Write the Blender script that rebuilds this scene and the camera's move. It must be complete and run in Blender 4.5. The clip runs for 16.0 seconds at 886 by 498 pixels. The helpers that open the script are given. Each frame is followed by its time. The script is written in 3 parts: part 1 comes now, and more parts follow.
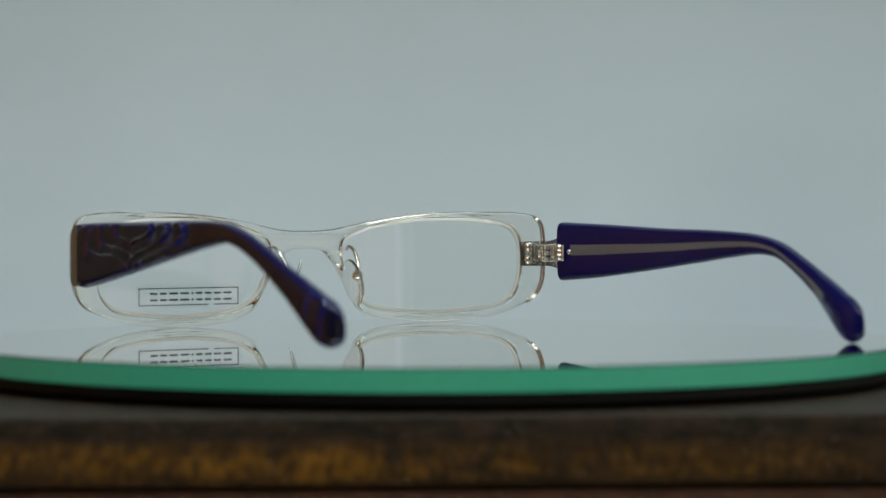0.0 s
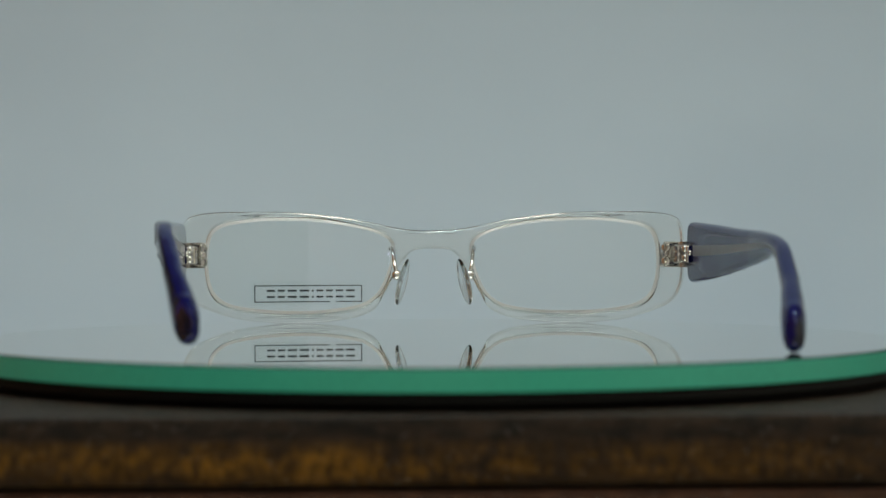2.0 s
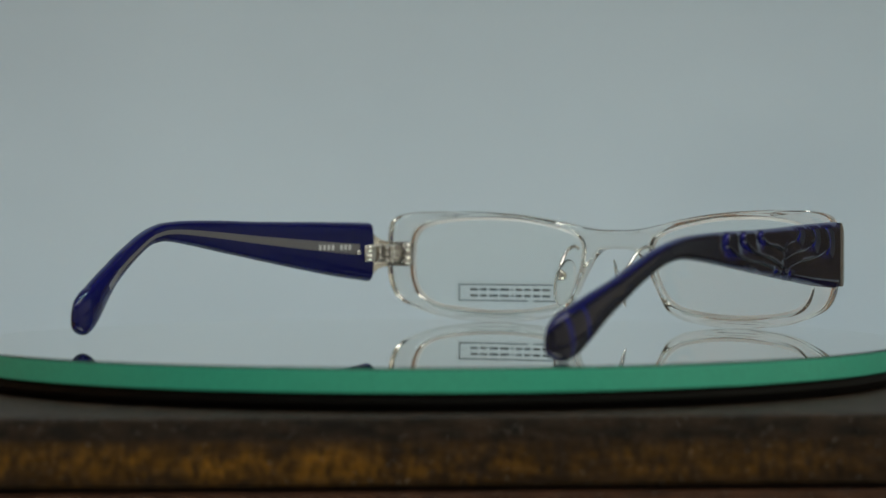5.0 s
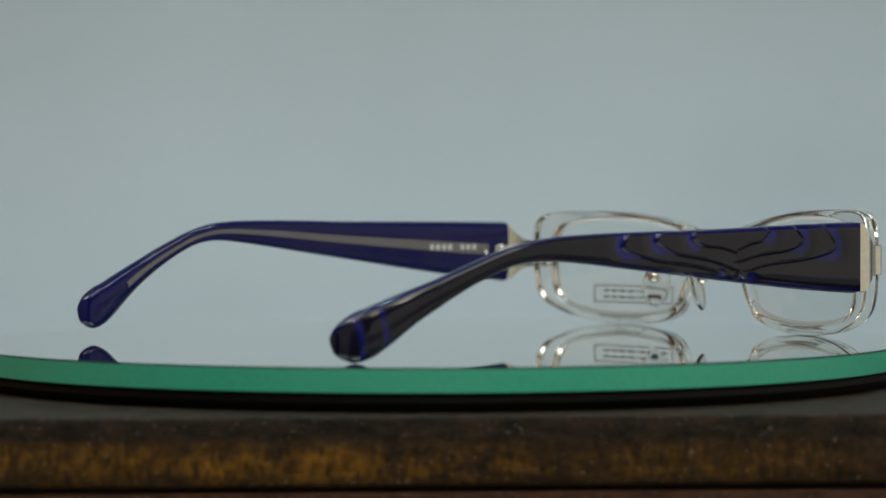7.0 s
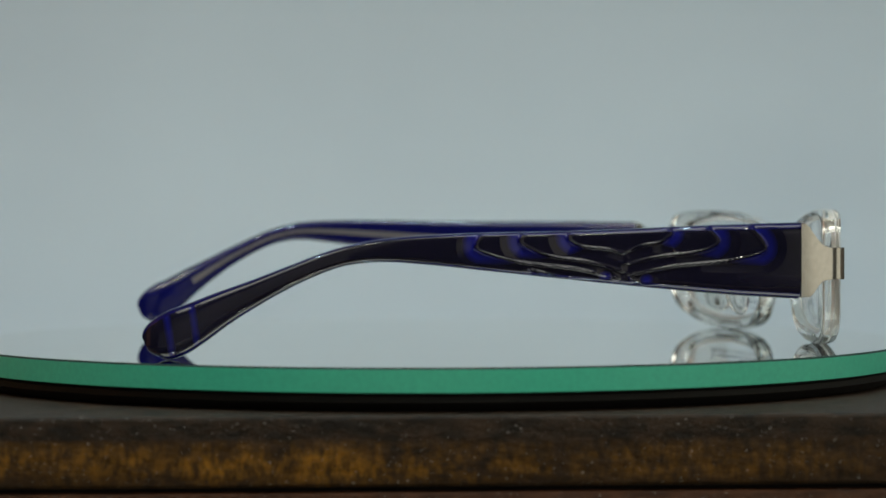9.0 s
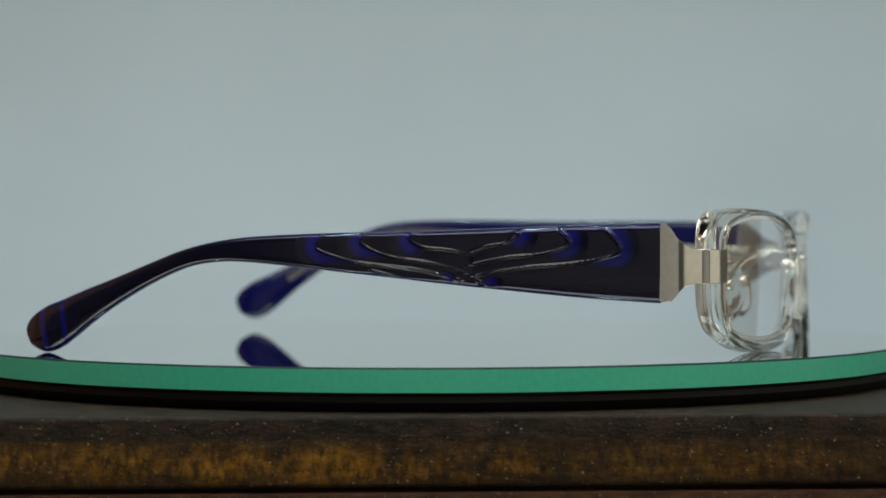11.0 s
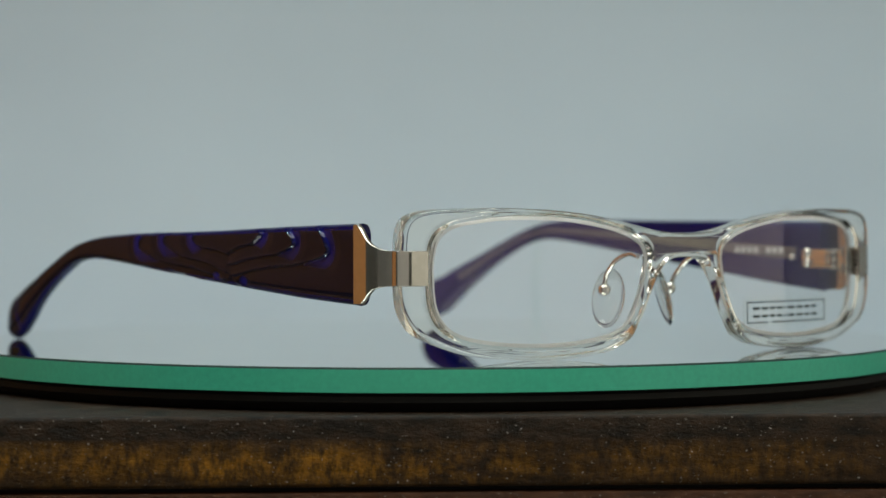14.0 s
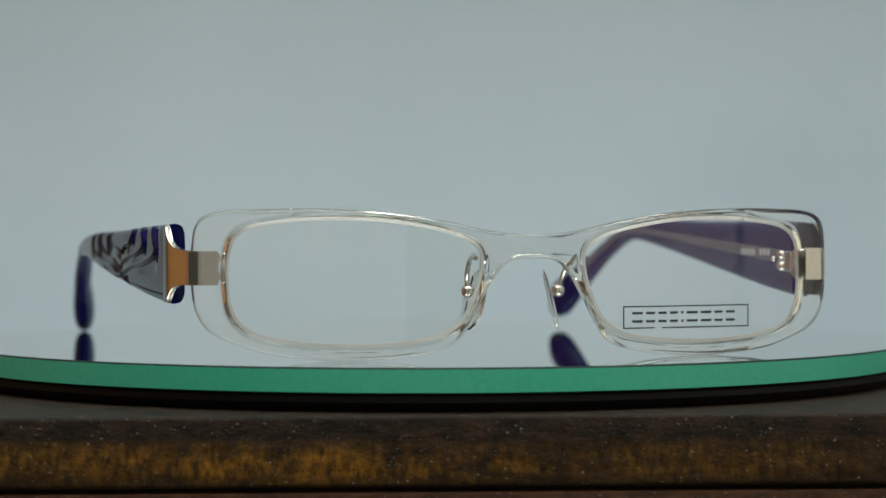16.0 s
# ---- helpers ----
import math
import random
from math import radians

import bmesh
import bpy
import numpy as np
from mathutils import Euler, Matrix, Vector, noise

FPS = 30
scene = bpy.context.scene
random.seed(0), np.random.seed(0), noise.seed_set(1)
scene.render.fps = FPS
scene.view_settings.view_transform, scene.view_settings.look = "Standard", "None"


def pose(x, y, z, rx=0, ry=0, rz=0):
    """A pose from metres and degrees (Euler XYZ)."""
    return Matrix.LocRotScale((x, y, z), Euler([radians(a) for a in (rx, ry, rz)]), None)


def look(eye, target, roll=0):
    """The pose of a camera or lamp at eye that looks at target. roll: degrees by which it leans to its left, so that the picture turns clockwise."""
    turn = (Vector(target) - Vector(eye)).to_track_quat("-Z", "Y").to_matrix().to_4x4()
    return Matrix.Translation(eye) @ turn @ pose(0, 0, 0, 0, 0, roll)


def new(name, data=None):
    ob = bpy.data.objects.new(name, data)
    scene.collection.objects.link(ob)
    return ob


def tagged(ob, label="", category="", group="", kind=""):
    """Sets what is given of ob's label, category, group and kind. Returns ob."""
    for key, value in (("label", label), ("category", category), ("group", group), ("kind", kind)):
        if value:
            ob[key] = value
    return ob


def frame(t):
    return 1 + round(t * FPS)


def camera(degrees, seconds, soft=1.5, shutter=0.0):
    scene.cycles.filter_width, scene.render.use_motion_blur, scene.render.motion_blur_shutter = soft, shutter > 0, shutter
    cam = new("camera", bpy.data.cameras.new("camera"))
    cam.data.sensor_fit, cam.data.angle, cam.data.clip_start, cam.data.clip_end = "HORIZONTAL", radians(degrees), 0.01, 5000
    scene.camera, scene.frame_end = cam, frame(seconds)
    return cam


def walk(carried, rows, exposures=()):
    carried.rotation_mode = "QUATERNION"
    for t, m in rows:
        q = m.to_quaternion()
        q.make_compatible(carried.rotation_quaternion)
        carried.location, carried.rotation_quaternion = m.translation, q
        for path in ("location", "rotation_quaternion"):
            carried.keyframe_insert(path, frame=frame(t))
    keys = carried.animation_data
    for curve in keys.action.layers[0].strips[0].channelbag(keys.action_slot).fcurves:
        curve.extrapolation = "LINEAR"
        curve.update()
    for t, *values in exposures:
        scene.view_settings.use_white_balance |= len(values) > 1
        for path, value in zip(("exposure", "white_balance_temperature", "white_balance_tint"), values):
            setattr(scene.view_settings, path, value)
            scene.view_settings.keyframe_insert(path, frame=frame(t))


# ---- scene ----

# camera on a tripod, a hand's height above the turntable
cam = camera(21.455, 16.0, soft=1.5)
EYE = (0.0025, -0.5411, 0.0273)
CAM = look(EYE, (0.0025, 0.0, 0.0273 - 0.5411 * math.tan(radians(0.699))), -0.118)
walk(cam, [(0, CAM), (16, CAM)], exposures=[(0, -0.22), (1.0, -0.26), (2.0, -0.39), (3.5, -0.43), (4.2, -0.41), (6.3, -0.33), (7.0, -0.29), (9.0, -0.2), (16, -0.2)])
cam.data.dof.use_dof = True
cam.data.dof.focus_distance = 0.475
cam.data.dof.aperture_fstop = 17.0

# ---- light ----
world = bpy.data.worlds.new("world")
world.use_nodes = True
world.node_tree.nodes["Background"].inputs[0].default_value = (0.6, 0.7, 0.8, 1)
world.node_tree.nodes["Background"].inputs[1].default_value = 0.05
scene.world = world

ROOM = dict(x0=-1.5, x1=1.7, y0=-2.4, y1=0.95, z0=-0.82, z1=1.75)
COOL_SPOTS = [(-0.6, -0.1), (0.55, -0.2), (-0.2, 0.3), (0.3, 0.4)]
WARM_SPOTS = [(-0.55, -0.75), (0.65, -0.8), (0.05, -1.5), (0.1, -0.9), (0.9, -1.3)]
SPOTS = COOL_SPOTS + WARM_SPOTS
COOL_WATTS, WARM_WATTS = 4.4, 4.7
# unseen panels, added low overhead to put highlights along the clear edges
PANELS = [(-0.32, -0.42), (0.36, -0.3)]
PANEL_Z = 0.95
PANEL_WATTS = 1.9
SIDE_FILL_WATTS = 8.5


def lamp(name, kind, watts, colour, m, size=0.1, size_y=None, spread=180):
    d = bpy.data.lights.new(name, kind)
    d.energy, d.color = watts, colour
    d.shape = "DISK" if size_y is None else "RECTANGLE"
    d.size = size
    if size_y is not None:
        d.size_y = size_y
    d.spread = radians(spread)
    ob = new(name, d)
    ob.matrix_world = m
    return ob


for sx, sy in SPOTS:
    cool = (sx, sy) in COOL_SPOTS
    lamp("ceiling_spot_light", "AREA", COOL_WATTS if cool else WARM_WATTS, (0.55, 0.87, 1.0) if cool else (0.985, 0.97, 0.78), look((sx, sy, ROOM["z1"] - 0.02), (sx, sy, 0)), 0.06)
for sx, sy in PANELS:
    lamp("highlight_panel_light", "AREA", PANEL_WATTS, (0.88, 1.0, 0.98), look((sx, sy, PANEL_Z - 0.022), (sx, sy + 0.001, 0)), 0.46, 0.46)
# fill lamp added at the side, for warm light and sheen on the lenses
lamp("side_fill_light", "AREA", SIDE_FILL_WATTS, (0.99, 0.93, 0.71),
     look((ROOM["x1"] + 0.03, -1.0, 0.5), (0.0, -1.0, 0.5)), 2.7, 1.3)

# ---- materials ----
def mat(name):
    m = bpy.data.materials.new(name)
    m.use_nodes = True
    return m, m.node_tree.nodes, m.node_tree.links, m.node_tree.nodes["Principled BSDF"]


def setp(b, **kw):
    for k, v in kw.items():
        b.inputs[k.replace("_", " ")].default_value = v


def noise_node(n, l, scale, detail=4, rough=0.55, stretch=(1, 1, 1), coord="Object"):
    tc = n.new("ShaderNodeTexCoord")
    mp = n.new("ShaderNodeMapping")
    mp.inputs["Scale"].default_value = stretch
    nz = n.new("ShaderNodeTexNoise")
    nz.inputs["Scale"].default_value = scale
    nz.inputs["Detail"].default_value = detail
    nz.inputs["Roughness"].default_value = rough
    l.new(tc.outputs[coord], mp.inputs["Vector"])
    l.new(mp.outputs[0], nz.inputs["Vector"])
    return nz.outputs["Fac"]


def ramp(n, l, fac, stops):
    r = n.new("ShaderNodeValToRGB")
    e = r.color_ramp.elements
    while len(e) < len(stops):
        e.new(0.5)
    for s, (p, c) in zip(e, stops):
        s.position, s.color = p, (*c, 1)
    l.new(fac, r.inputs[0])
    return r.outputs[0]


def mixc(n, l, fac, a, b, mode="MIX"):
    x = n.new("ShaderNodeMix")
    x.data_type, x.blend_type = "RGBA", mode
    for sock, v in ((x.inputs[0], fac), (x.inputs[6], a), (x.inputs[7], b)):
        if hasattr(v, "is_linked"):
            l.new(v, sock)
        else:
            sock.default_value = v if isinstance(v, float) else (*v, 1)
    return x.outputs[2]


def bump(n, l, b, height, strength=0.2, dist=0.001):
    bp = n.new("ShaderNodeBump")
    bp.inputs["Strength"].default_value = strength
    bp.inputs["Distance"].default_value = dist
    l.new(height, bp.inputs["Height"])
    l.new(bp.outputs[0], b.inputs["Normal"])


def paint(name, colour, rough=0.6, vary=0.06, scale=6.0, relief=0.05):
    m, n, l, b = mat(name)
    dark = tuple(c * (1 - vary) for c in colour)
    light = tuple(min(1, c * (1 + vary)) for c in colour)
    f = noise_node(n, l, scale)
    l.new(ramp(n, l, f, [(0.3, dark), (0.7, light)]), b.inputs["Base Color"])
    g = noise_node(n, l, scale * 40)
    bump(n, l, b, g, relief, 0.002)
    setp(b, Roughness=rough)
    return m


WALL = paint("wall_paint", (0.74, 0.76, 0.75))
PAPER = paint("grey_paper", (0.485, 0.535, 0.59), 0.8, 0.03, 4.0)
WALL_BEIGE = paint("beige_wall_paint", (0.7, 0.67, 0.66))
CEIL = paint("ceiling_paint", (0.6, 0.6, 0.58))
FLOOR = paint("floor_finish", (0.34, 0.27, 0.2), 0.4, 0.2)
WOODWALL = paint("orange_reflection_wall", (0.66, 0.28, 0.09), 0.5, 0.15, 3.0)
WALL_GREY = paint("dark_reflection_wall", (0.09, 0.09, 0.085))
WALL_TAN = paint("tan_wall_paint", (0.2, 0.16, 0.12))


def wood(name, dark, mid, gold, patch_lo=0.4, speck_lo=0.665):
    m, n, l, b = mat(name)
    grain = noise_node(n, l, 300, 8, 0.7, (0.5, 1, 1.2))
    streak = noise_node(n, l, 26, 4, 0.6, (0.5, 1, 2.6))
    broken = noise_node(n, l, 120, 5, 0.65, (0.6, 1, 1.0))
    crackle = noise_node(n, l, 520, 4, 0.6, (1.6, 1, 0.8))
    base = ramp(n, l, grain, [(0.4, dark), (0.72, mid)])
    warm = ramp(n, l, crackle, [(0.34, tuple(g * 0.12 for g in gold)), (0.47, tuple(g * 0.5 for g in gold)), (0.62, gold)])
    tc = n.new("ShaderNodeTexCoord")
    sep = n.new("ShaderNodeSeparateXYZ")
    l.new(tc.outputs["Object"], sep.inputs[0])
    # a long golden band lies below the middle of the board, weaker towards one end
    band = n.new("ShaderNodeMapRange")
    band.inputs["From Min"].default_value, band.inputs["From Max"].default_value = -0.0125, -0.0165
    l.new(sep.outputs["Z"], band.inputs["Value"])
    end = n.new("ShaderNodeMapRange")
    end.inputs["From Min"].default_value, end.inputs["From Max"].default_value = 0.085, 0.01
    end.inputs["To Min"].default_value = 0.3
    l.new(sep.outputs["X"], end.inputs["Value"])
    banded = n.new("ShaderNodeMath")
    banded.operation = "MULTIPLY"
    l.new(band.outputs[0], banded.inputs[0])
    l.new(end.outputs[0], banded.inputs[1])
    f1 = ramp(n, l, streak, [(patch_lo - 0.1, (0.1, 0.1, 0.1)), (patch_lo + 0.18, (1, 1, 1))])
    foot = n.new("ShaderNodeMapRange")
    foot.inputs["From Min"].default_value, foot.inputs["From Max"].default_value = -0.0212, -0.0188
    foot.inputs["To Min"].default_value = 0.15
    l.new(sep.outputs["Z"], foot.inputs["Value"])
    f1 = mixc(n, l, 1.0, f1, banded.outputs[0], "MULTIPLY")
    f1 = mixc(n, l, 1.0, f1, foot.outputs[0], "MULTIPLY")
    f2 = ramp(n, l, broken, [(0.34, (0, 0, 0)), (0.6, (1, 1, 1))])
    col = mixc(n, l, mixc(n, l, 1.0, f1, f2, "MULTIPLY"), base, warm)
    speck = noise_node(n, l, 2300, 3, 0.6, (0.5, 1, 1.2))
    sf = ramp(n, l, speck, [(speck_lo, (0, 0, 0)), (speck_lo + 0.08, (1, 1, 1))])
    col = mixc(n, l, sf, col, (0.42, 0.4, 0.37))
    l.new(col, b.inputs["Base Color"])
    fine = noise_node(n, l, 420, 6, 0.7, (0.7, 1, 1.2))
    bump(n, l, b, fine, 0.8, 0.0009)
    setp(b, Roughness=0.58, Specular_IOR_Level=0.2)
    return m


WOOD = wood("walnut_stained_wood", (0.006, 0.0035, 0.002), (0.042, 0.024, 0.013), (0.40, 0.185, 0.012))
WOOD_RED = wood("red_brown_wood", (0.03, 0.012, 0.006), (0.09, 0.035, 0.015), (0.16, 0.06, 0.025))


def mirror_mat():
    m, n, l, b = mat("mirror_glass")
    setp(b, Metallic=1.0, Roughness=0.015)
    f = noise_node(n, l, 40, 3)
    l.new(ramp(n, l, f, [(0.3, (0.82, 0.86, 0.84)), (0.7, (0.86, 0.89, 0.87))]), b.inputs["Base Color"])
    return m


def simple(name, colour, rough=0.4, metal=0.0, **kw):
    m, n, l, b = mat(name)
    g = noise_node(n, l, 900, 3)
    lo = tuple(c * 0.88 for c in colour)
    l.new(ramp(n, l, g, [(0.3, lo), (0.7, colour)]), b.inputs["Base Color"])
    setp(b, Roughness=rough, Metallic=metal, **kw)
    return m


MIRROR = mirror_mat()
RIM = simple("green_ground_glass_edge", (0.06, 0.52, 0.36), 0.35)
# the bevel's dark grey reflection is put into its colour
BEVEL = simple("dark_reflection_bevel", (0.02, 0.05, 0.045), 0.6, Specular_IOR_Level=0.15)
BLACK = simple("black_rubber_and_gap_shade", (0.003, 0.003, 0.003), 0.7)
METAL = simple("brushed_steel", (0.64, 0.62, 0.59), 0.16, 1.0)
CHROME = simple("polished_chrome", (0.85, 0.84, 0.82), 0.08, 1.0)
CORE = simple("grey_core_wire", (0.15, 0.14, 0.15), 0.3, 0.3)
PRINT = simple("dark_grey_print", (0.02, 0.03, 0.035), 0.6)
WHITE = simple("white_print", (0.6, 0.6, 0.62), 0.6)
BULB, bn, bl, bb = mat("lit_lamp_glass")
setp(bb, Emission_Color=(1, 0.9, 0.75, 1), Emission_Strength=3.0)


def clear(name, tint, ior=1.49, rough=0.0, spec=(1, 1, 1)):
    m, n, l, b = mat(name)
    setp(b, Base_Color=(*tint, 1), Roughness=rough, IOR=ior, Transmission_Weight=1.0, Specular_Tint=(*spec, 1))
    return m


ACETATE = clear("clear_acetate", (0.992, 0.98, 0.945), 1.5)
PAD = clear("clear_silicone", (0.96, 0.96, 0.94), 1.42, 0.05)
LENS = clear("coated_demo_lens", (0.985, 0.985, 0.985), 1.51, 0.0, (0.72, 0.6, 1.0))
STICKER = clear("clear_film", (0.97, 0.98, 0.98), 1.3, 0.04)

LENS_EDGE = clear("ground_lens_edge", (0.95, 0.95, 0.97), 1.5, 0.25)
setp(LENS_EDGE.node_tree.nodes["Principled BSDF"], Transmission_Weight=0.3)


def laminate():
    m, n, l, b = mat("black_and_blue_laminate")
    at = n.new("ShaderNodeAttribute")
    at.attribute_name = "cut"
    grain = noise_node(n, l, 120, 5, 0.6, (1, 0.15, 1))
    top = ramp(n, l, grain, [(0.35, (0.003, 0.003, 0.013)), (0.7, (0.007, 0.006, 0.018))])
    blue = ramp(n, l, grain, [(0.3, (0.004, 0.005, 0.085)), (0.7, (0.007, 0.009, 0.19))])
    l.new(mixc(n, l, at.outputs["Fac"], top, blue), b.inputs["Base Color"])
    setp(b, Roughness=0.09, IOR=1.4)
    return m


LAMINATE = laminate()
BLUE = simple("blue_acetate", (0.002, 0.003, 0.062), 0.1, IOR=1.36)


# ---- mesh helpers ----
def part(name, bm, material, parent, label="", smooth=40):
    me = bpy.data.meshes.new(name)
    bmesh.ops.recalc_face_normals(bm, faces=bm.faces[:])
    if bm.calc_volume(signed=True) < 0:
        bmesh.ops.reverse_faces(bm, faces=bm.faces[:])
    for f in bm.faces:
        f.smooth = True
    for e in bm.edges:
        if len(e.link_faces) == 2 and e.calc_face_angle(0) > radians(smooth):
            e.smooth = False
    bm.to_mesh(me)
    bm.free()
    for m in (material if isinstance(material, (list, tuple)) else [material]):
        me.materials.append(m)
    ob = new(name, me)
    if parent:
        ob.parent = parent
    if label:
        ob["label"] = label
    return ob


def box(x0, x1, y0, y1, z0, z1, bevel=0.0, seg=2):
    bm = bmesh.new()
    bmesh.ops.create_cube(bm, size=1)
    for v in bm.verts:
        v.co = ((x0 + x1) / 2 + v.co.x * (x1 - x0), (y0 + y1) / 2 + v.co.y * (y1 - y0), (z0 + z1) / 2 + v.co.z * (z1 - z0))
    if bevel:
        bmesh.ops.bevel(bm, geom=bm.edges[:], offset=bevel, segments=seg, affect="EDGES", profile=0.5)
    return bm


def lathe(profile, n=64):
    """A solid of revolution about z from (r, z) pairs; r = 0 closes it."""
    bm = bmesh.new()
    rings = []
    for r, z in profile:
        if r <= 1e-9:
            rings.append([bm.verts.new((0, 0, z))])
        else:
            rings.append([bm.verts.new((r * math.cos(a), r * math.sin(a), z)) for a in (2 * math.pi * i / n for i in range(n))])
    for a, b in zip(rings, rings[1:]):
        for i in range(n):
            j = (i + 1) % n
            if len(a) == 1:
                bm.faces.new((a[0], b[i], b[j]))
            elif len(b) == 1:
                bm.faces.new((a[i], a[j], b[0]))
            else:
                bm.faces.new((a[i], a[j], b[j], b[i]))
    return bm


def xform(bm, m):
    bmesh.ops.transform(bm, matrix=m, verts=bm.verts[:])
    return bm


def spline(points, steps=8, closed=False):
    """Catmull-Rom curve through points of any size."""
    p = [np.array(q, float) for q in points]
    n = len(p)
    out = []
    for i in range(n if closed else n - 1):
        if closed:
            a, b, c, d = p[i - 1], p[i], p[(i + 1) % n], p[(i + 2) % n]
        else:
            a, b, c, d = p[max(i - 1, 0)], p[i], p[i + 1], p[min(i + 2, n - 1)]
        for k in range(steps):
            t = k / steps
            out.append(0.5 * (2 * b + (c - a) * t + (2 * a - 5 * b + 4 * c - d) * t * t + (3 * b - a - 3 * c + d) * t ** 3))
    if not closed:
        out.append(p[-1])
    return out


def tube(points, radius, n=10):
    bm = bmesh.new()
    pts = [Vector(q) for q in points]
    rings = []
    for i, q in enumerate(pts):
        d = (pts[min(i + 1, len(pts) - 1)] - pts[max(i - 1, 0)]).normalized()
        u = d.orthogonal().normalized() if not rings else (u - d * u.dot(d)).normalized()
        w = d.cross(u)
        r = radius[i] if isinstance(radius, (list, tuple)) else radius
        rings.append([bm.verts.new(q + (u * math.cos(a) + w * math.sin(a)) * r) for a in (2 * math.pi * k / n for k in range(n))])
    for a, b in zip(rings, rings[1:]):
        for i in range(n):
            bm.faces.new((a[i], a[(i + 1) % n], b[(i + 1) % n], b[i]))
    bm.faces.new(rings[0])
    bm.faces.new(rings[-1])
    return bm


def join(*bms):
    out = bmesh.new()
    for b in bms:
        me = bpy.data.meshes.new("tmp")
        b.to_mesh(me)
        b.free()
        out.from_mesh(me)
        bpy.data.meshes.remove(me)
    return out


# ---- the room ----
R = ROOM
T = 0.1


def slab(name, material, x0, x1, y0, y1, z0, z1, label, category):
    return tagged(part(name, box(x0, x1, y0, y1, z0, z1), material, None), label, category, kind="structure")



def backdrop_sheet():
    """A sheet of paper that hangs on the wall; its forward sweep is made up to brighten the foot."""
    prof = [(R["y1"] - 0.02, 1.1), (R["y1"] - 0.02, 0.7)]
    for k in range(15):
        a = radians(80 * k / 14)
        prof.append((R["y1"] - 0.02 - 0.43 * (1 - math.cos(a)), 0.22 - 0.43 * math.sin(a)))
    bm = bmesh.new()
    rows = []
    for off in (0.0, 0.003):
        rows.append([[bm.verts.new((x, y + off, z)) for x in (-0.72, 0.0, 0.9)] for y, z in prof])
    for r in rows:
        for a, b in zip(r, r[1:]):
            for i in range(2):
                bm.faces.new((a[i], a[i + 1], b[i + 1], b[i]))
    for i in (0, 2):
        for k in range(len(prof) - 1):
            bm.faces.new((rows[0][k][i], rows[0][k + 1][i], rows[1][k + 1][i], rows[1][k][i]))
    return tagged(part("backdrop", bm, PAPER, None), "large pale grey paper sheet hung on the wall, curved to brighten its foot", "backdrop", kind="structure")


backdrop_sheet()
slab("wall_north", WALL_TAN, R["x0"] - T, R["x1"] + T, R["y1"], R["y1"] + T, R["z0"], R["z1"], "plain tan painted wall behind the backdrop", "wall")
# unseen wall, split pale and dark to set what the glasses reflect
slab("wall_south", WALL_BEIGE, R["x0"] - T, 0.7, R["y0"] - T, R["y0"], R["z0"], R["z1"], "plain pale painted wall of the room", "wall")
slab("wall_south_2", WALL_GREY, 0.7, R["x1"] + T, R["y0"] - T, R["y0"], R["z0"], R["z1"], "plain dark grey wall, unseen, added to darken reflections", "wall")
# unseen; its orange stands in for something wooden reflected in the steel
slab("wall_west", WOODWALL, R["x0"] - T, R["x0"], -0.6, R["y1"], R["z0"], R["z1"], "plain orange-brown wall, unseen, added to tint reflections", "wall")
# unseen dark length, added so that the steel and arms reflect dark
slab("wall_west_2", WALL_GREY, R["x0"] - T, R["x0"], R["y0"], -0.6, R["z0"], R["z1"], "plain dark grey wall, unseen, added to darken reflections", "wall")
WY0, WY1, WZ0, WZ1 = -2.35, 0.35, -0.15, 1.15
for k, (a, b, c, d) in enumerate(((R["y0"], R["y1"], R["z0"], WZ0), (R["y0"], R["y1"], WZ1, R["z1"]), (R["y0"], WY0, WZ0, WZ1), (WY1, R["y1"], WZ0, WZ1))):
    slab("wall_east" if k == 0 else "wall_east_%d" % (k + 1), WALL, R["x1"], R["x1"] + T, a, b, c, d, "plain off-white painted wall round the window", "wall")
# unseen window, built round the added fill lamp
win = tagged(new("fill_window_1"), "large unseen window with a white frame, added as fill light", "window", kind="structure")
win.matrix_world = pose(R["x1"], 0, 0)
for a, b, c, d in ((WY0, WY1, WZ0, WZ0 + 0.04), (WY0, WY1, WZ1 - 0.04, WZ1), (WY0, WY0 + 0.04, WZ0 + 0.04, WZ1 - 0.04), (WY1 - 0.04, WY1, WZ0 + 0.04, WZ1 - 0.04), (-1.02, -0.98, WZ0 + 0.04, WZ1 - 0.04)):
    part("window_frame", box(0.0, 0.025, a, b, c, d, 0.003), CEIL, win)
slab("floor", FLOOR, R["x0"] - T, R["x1"] + T, R["y0"] - T, R["y1"] + T, R["z0"] - T, R["z0"], "dark brown floor of the room", "floor")
slab("ceiling", CEIL, R["x0"] - T, R["x1"] + T, R["y0"] - T, R["y1"] + T, R["z1"], R["z1"] + T, "plain pale ceiling with round spotlights", "ceiling")


